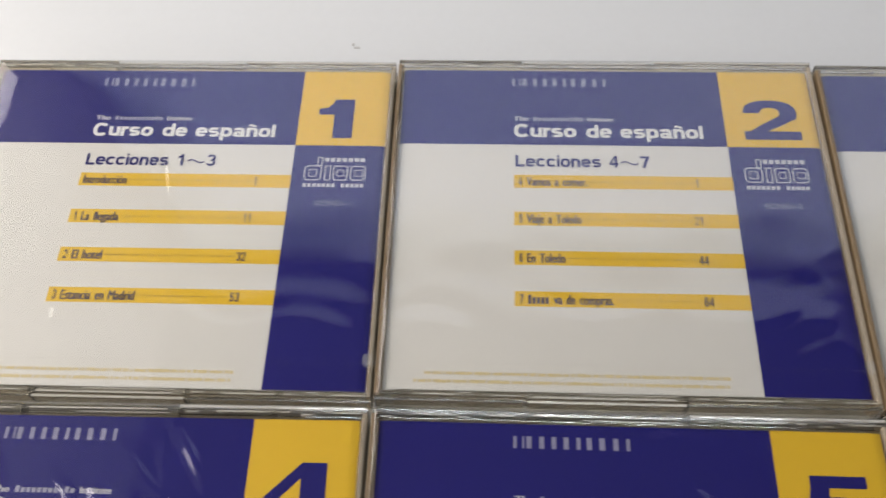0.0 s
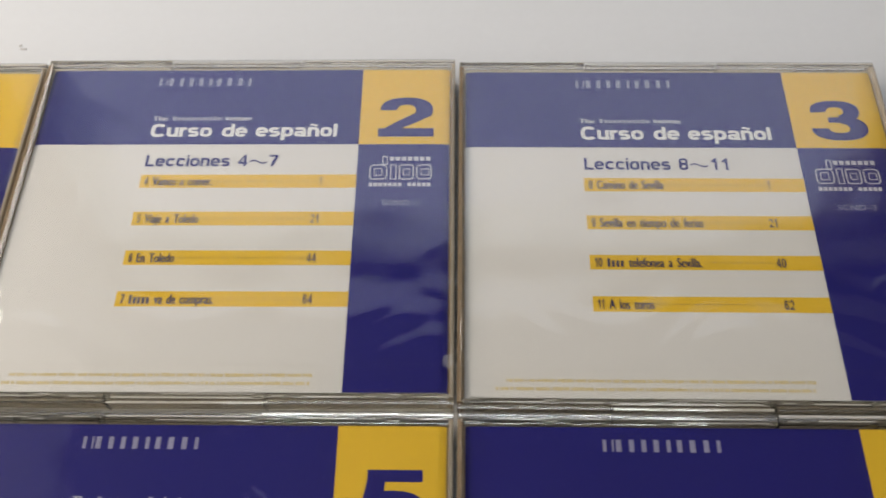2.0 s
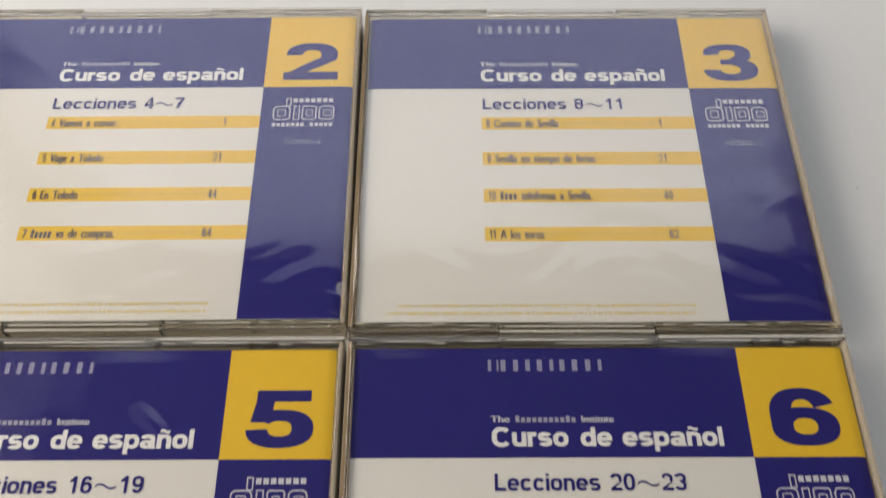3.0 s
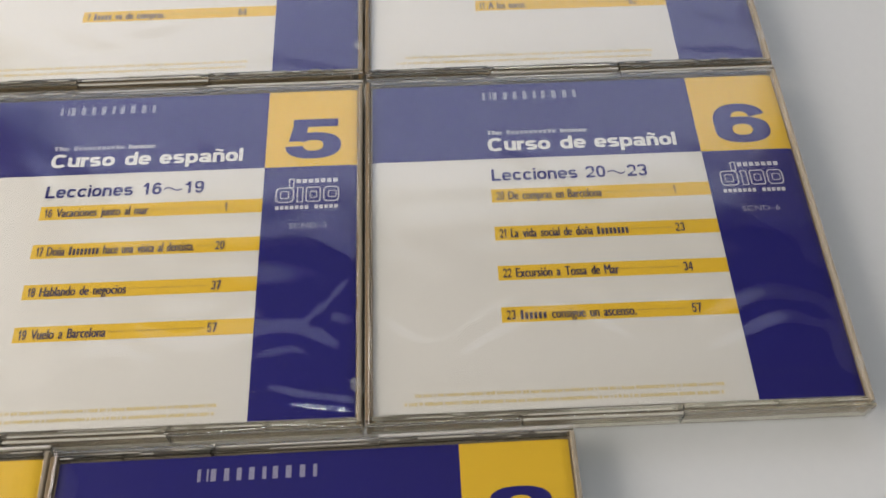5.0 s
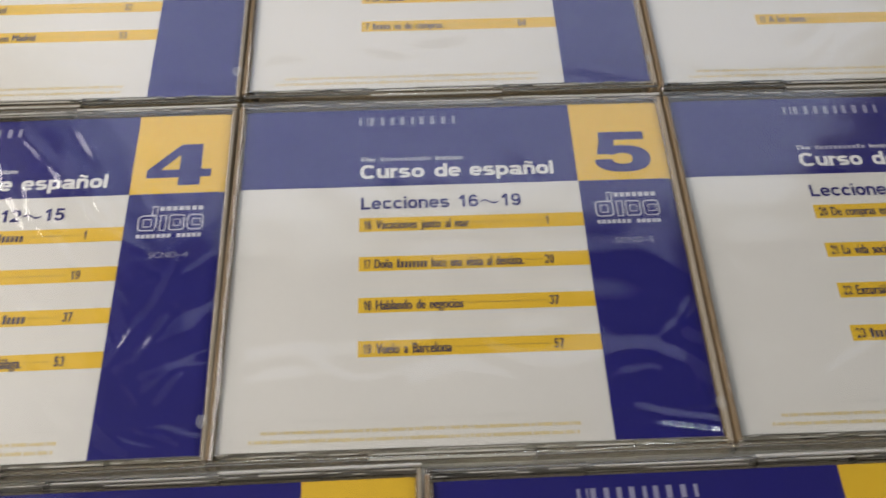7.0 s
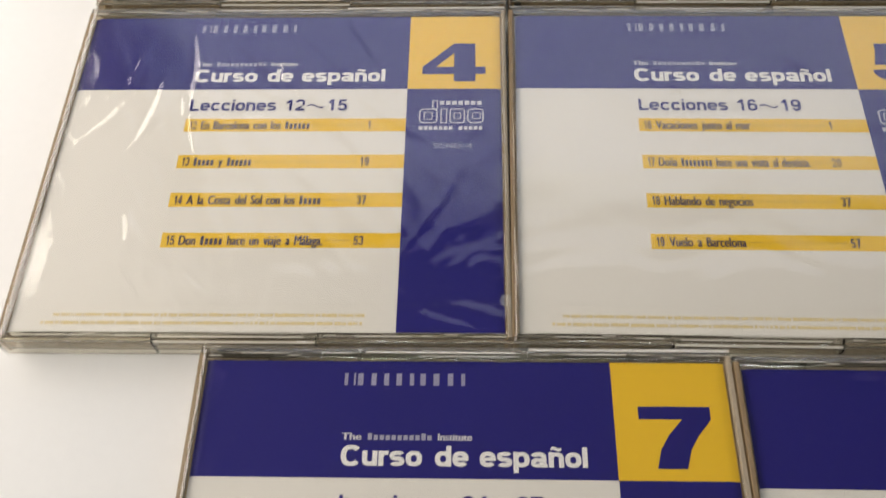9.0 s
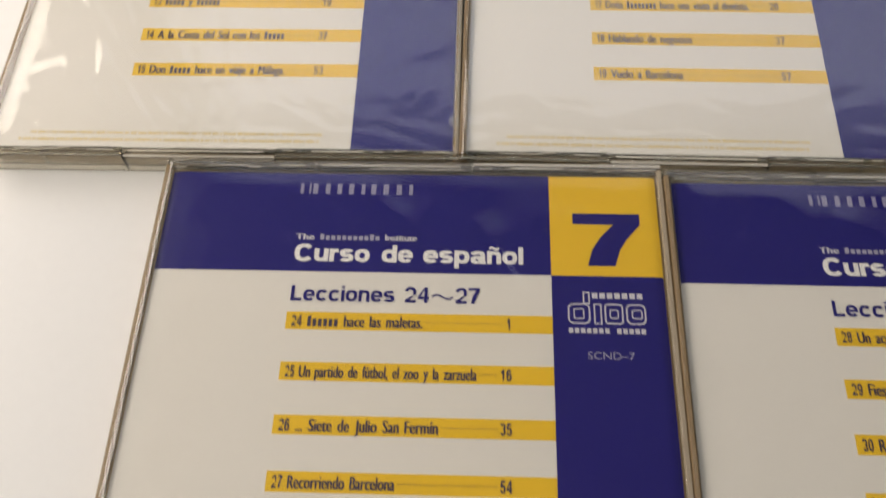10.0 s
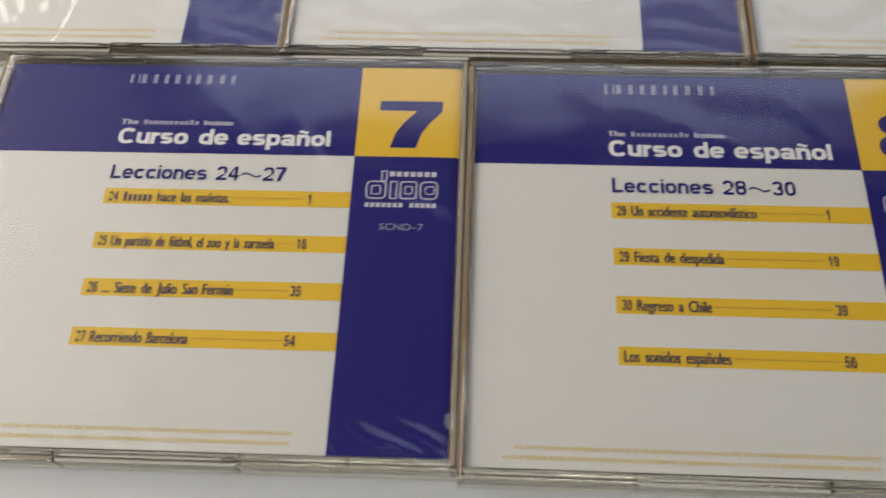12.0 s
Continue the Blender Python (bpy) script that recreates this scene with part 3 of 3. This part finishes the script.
def cd_case(number, x, y, turn, label, first, last, tracks, film):
    ob = tagged(new("cd_case"), label, "CD case", "CD cases laid out on the table")
    ob.matrix_basis = pose(x * MM, y * MM, 0, 0, 0, turn)
    # clear shell
    lid = part("lid", shared("lid", lambda: box_mm("lid", -71.1, 70.9, -62.5, 62.5, 0.05, 1.25, 0.3)), PLASTIC, ob, "clear plastic lid")
    for s in (-1, 1):
        part("lid_wall", shared(("lw", s), lambda: lid_wall(s)), RIM_PLASTIC, ob).visible_shadow = s > 0
        for k, (x0, x1, top) in enumerate(LIPS):
            # One lip on each long side is whitened as a painted highlight.
            part("lid_lip", shared(("lip", s, k), lambda: edge_bar("lid_lip", s, x0, x1, 61.7, 62.5, top, top + 0.55, 0.22)), GLINT_RIM if s < 0 and k == 1 or s > 0 and k == 2 else RIM_PLASTIC, ob)
        for k, (x0, x1, top, out) in enumerate(TABS):
            part("rim_tab", shared(("tab", s, k), lambda: edge_bar("rim_tab", s, x0, x1, 59.5, out, 3.0, top, 0.2)), RIM_PLASTIC, ob).visible_shadow = False
        for k, (x0, x1, y0, wide) in enumerate(GLINTS):
            part("rim_glint", shared(("ridge", s, k), lambda: edge_bar("rim_glint", s, x0, x1, y0, y0 + wide, 10.02, 10.3, 0.08)), GLINT_RIM, ob)
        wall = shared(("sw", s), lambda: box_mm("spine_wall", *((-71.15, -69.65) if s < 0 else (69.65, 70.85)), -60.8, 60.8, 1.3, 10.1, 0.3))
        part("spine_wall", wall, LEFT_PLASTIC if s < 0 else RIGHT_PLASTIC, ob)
        card = shared(("sc", s), lambda: box_mm("spine_card", *sorted((s * 69.05, s * 69.6)), -59.0, 59.0, 1.6, 7.85))
        part("spine_card", card, SPINE_CARD, ob, "tan folded card spine")
    part("disc_tray", shared("tray", lambda: box_mm("disc_tray", -66.5, 66.5, -59.3, 59.3, 1.35, 7.4, 0.5)), TRAY, ob, "grey plastic disc tray")
    base = part("base_panel", shared("base", lambda: box_mm("base_panel", -69.55, 69.55, -60.9, 60.9, 8.98, 10.18, 0.35)), PLASTIC, ob)
    for o in (lid, base):
        o.visible_shadow = False
    part("moulding_mark", shared("mark", lambda: box_mm("moulding_mark", -67.4, -66.3, 0.9, 1.9, 10.185, 10.24, 0.02)), MARK, ob, "small moulding mark")
    # printed card
    z = CARD_Z
    card = part("inlay_card", shared("card", lambda: curled("inlay_card", -HALF_W, HALF_W, -HALF_H, HALF_H, z, 0.3)), PAPER, ob, "white printed inlay card")
    part("blue_band", shared("band", lambda: curled("blue_band", -HALF_W, COLUMN, BAND, HALF_H, z + 0.05)), BLUE, card)
    part("blue_column", shared("column", lambda: curled("blue_column", COLUMN, HALF_W, -HALF_H, BAND, z + 0.05)), BLUE, card)
    part("yellow_square", shared("square", lambda: curled("yellow_square", COLUMN, HALF_W, BAND, HALF_H, z + 0.05)), YELLOW, card)
    nx0, nx1 = {1: (44.3, 61.0), 4: (43.6, 64.2)}.get(number, (45.3, 63.8))
    part("numeral", flat("numeral", [(z + 0.10 + 0.0006 * (k % 40), [(nx0 + a * (nx1 - nx0), 30.4 + b * 16.4) for a, b in p]) for k, p in enumerate(numeral(number))]), BLUE, card, "large blue numeral")
    part("brand_mark", shared("brand", brand_shapes), DIM_INK, card, "white brand mark")
    for words, x0, x1 in (("The", -31.0, -26.0), ("Institute", -6.2, 2.4)):
        part("small_text", shared(("small", words), lambda: line_of_text("small_text", [words], x0, x1, 37.2, 1.8, z + 0.12, 0.1)), PALE_INK, card)
    part("small_print_bars", shared("institute", institute_bars), GREY_INK, card)
    for word, x0, x1 in (("Curso", -30.9, -10.2), ("de", -6.9, 1.6), ("español", 4.4, 31.6)):
        part("title_text", shared(("title", word), lambda: grotesque("title_text", word, x0, x1, 30.45, 5.3, z + 0.12, 0.285, 0.20, 0.065)), WHITE_INK, card, "white bold title lettering")
    part("logo", shared("logo", logo_shapes), PALE_INK, card, "pale outlined logo")
    part("code_text", line_of_text("code_text", [f"SCND–{number}"], 47.8, 59.8, 3.5, 2.0, z + 0.12), GREY_INK, card)
    part("lesson_text", shared("lesson", lambda: grotesque("lesson_text", "Lecciones", -30.5, -2.7, 18.5, 4.6, z + 0.12, 0.235, 0.175, 0.10)), BLUE, card, "blue heading lettering")
    cell = 3.45
    xb = -0.2 + cell * len(first)
    part("lesson_text", figures("lesson_text", first, xb, cell, 18.5, 4.6, z + 0.12, 0.22, 0.17), BLUE, card)
    part("wave_sign", shared("wave", wave), BLUE, card).location = ((xb + 0.5) * MM, 0, 0)
    part("lesson_text", figures("lesson_text", last, xb + 6.6 + cell * len(last), cell, 18.5, 4.6, z + 0.12, 0.22, 0.17), BLUE, card)
    for k, (words, end, page) in enumerate(tracks):
        top = 15.35 - 14.12 * k
        part("stripe", shared(("stripe", k), lambda: flat("stripe", [(z + 0.04, rect(-31.0, COLUMN, top - 5.1, top))])), YELLOW, card)
        part("track_text", line_of_text("track_text", words, -29.5, end, top - 4.2, 3.15, z + 0.12, 0.085, 0.52), DARK_INK, card)
        stop = 27.0 if len(page) == 1 else 25.3
        dots, px = [], end + 0.8
        while px < stop - 0.6:
            dots.append((z + 0.12, rect(px, px + 0.28, top - 2.76, top - 2.44)))
            px += 0.76
        if dots:
            part("leader_dots", flat("leader_dots", dots), DARK_INK, card)
        part("page_text", figures("page_text", page, 28.4, 1.55, top - 4.15, 3.1, z + 0.12, 0.28, 0.15), DARK_INK, card)
    part("fine_print", shared("fine", fine_print), FINE_INK, card, "two lines of pale yellow fine print")
    # film
    part("shrink_wrap", film_mesh(number * 3.17, *film), FILM, ob, "clear creased shrink film").visible_shadow = False
    strip = shared("strip", lambda: flat("film_overlap", [(10.28, rect(-70.8, 70.8, -51.2, -50.9))]))
    part("film_overlap", strip, FILM_DOUBLE, ob, "thin seam where the film overlaps").visible_shadow = False
    for s in (-1, 1):
        part("film_end", shared("tab", tab_mesh), FILM_TAB, ob).location = (-72.3 * MM, -50 * MM, 7.5 * MM) if s < 0 else (69.2 * MM, -50 * MM, 10.75 * MM)
    return ob


WRAP = "clear CD case with blue and yellow inlay card "
cd_case(1, -142.90, 126.01, 0.20, WRAP + "numbered one", "1", "3",
        [(["Introducción"], -15.2, "1"), (["1", "La", "llegada"], -14.8, "11"), (["2", "El", "hotel"], -17.2, "32"), (["3", "Estancia", "en", "Madrid"], -4.0, "53")], (0.4, 0.04, 0.5, 2))
cd_case(2, -0.02, 127.64, 0.14, WRAP + "numbered two", "4", "7",
        [(["4", "Vamos", "a", "comer."], -7.5, "1"), (["5", "Viaje", "a", "Toledo"], -9.9, "21"), (["6", "En", "Toledo"], -15.4, "44"), (["7", 5, "va", "de", "compras."], -1.4, "64")], (0.9, 0.10, 0.8, 3))
cd_case(3, 143.13, 126.40, -0.17, WRAP + "numbered three", "8", "11",
        [(["8", "Camino", "de", "Sevilla"], -5.8, "1"), (["9", "Sevilla", "en", "tiempo", "de", "ferias"], 5.1, "21"), (["10", 4, "telefonea", "a", "Sevilla."], 2.9, "40"), (["11", "A", "los", "toros"], -12.9, "62")], (0.8, 0.10, 0.8, 3))
cd_case(4, -142.63, -0.96, 0.58, "clear CD case numbered four, blue and yellow card, creased film", "12", "15",
        [(["12", "En", "Barcelona", "con", "los", 6], 8.9, "1"), (["13", 5, "y", 6], -7.9, "19"), (["14", "A", "la", "Costa", "del", "Sol", "con", "los", 5], 14.8, "37"),
         (["15", "Don", 5, "hace", "un", "viaje", "a", "Málaga."], 16.4, "53")], (0.45, 1.01, 1.1, 110))
cd_case(5, 0.0, 0.0, 0.0, WRAP + "numbered five", "16", "19",
        [(["16", "Vacaciones", "junto", "al", "mar"], 3.2, "1"), (["17", "Doña", 8, "hace", "una", "visita", "al", "dentista."], 19.0, "20"), (["18", "Hablando", "de", "negocios"], -0.1, "37"),
         (["19", "Vuelo", "a", "Barcelona"], -4.1, "57")], (1.2, 0.5, 2.2, 5))
cd_case(6, 143.04, 0.05, -0.10, WRAP + "numbered six", "20", "23",
        [(["20", "De", "compras", "en", "Barcelona"], 4.1, "1"), (["21", "La", "vida", "social", "de", "doña", 8], 10.8, "23"), (["22", "Excursión", "a", "Tossa", "de", "Mar"], 5.7, "34"),
         ([ "23", 6, "consigue", "un", "ascenso."], 8.8, "57")], (0.8, 0.10, 0.8, 3))
cd_case(7, -83.87, -126.84, 0.55, WRAP + "numbered seven", "24", "27",
        [(["24", 6, "hace", "las", "maletas."], 5.1, "1"), (["25", "Un", "partido", "de", "fútbol,", "el", "zoo", "y", "la", "zarzuela"], 19.4, "16"),
         (["26", "...", "Siete", "de", "Julio", "San", "Fermín"], 10.0, "35"), (["27", "Recorriendo", "Barcelona"], 0.1, "54")], (0.6, 0.08, 2.6, 3, 0.66))
cd_case(8, 58.55, -127.30, 0.35, WRAP + "numbered eight", "28", "30",
        [(["28", "Un", "accidente", "automovilístico"], 8.3, "1"), (["29", "Fiesta", "de", "despedida"], -1.8, "19"), (["30", "Regreso", "a", "Chile"], -6.3, "39"), (["Los", "sonidos", "españoles"], -2.8, "56")], (0.8, 0.08, 0.9, 4))
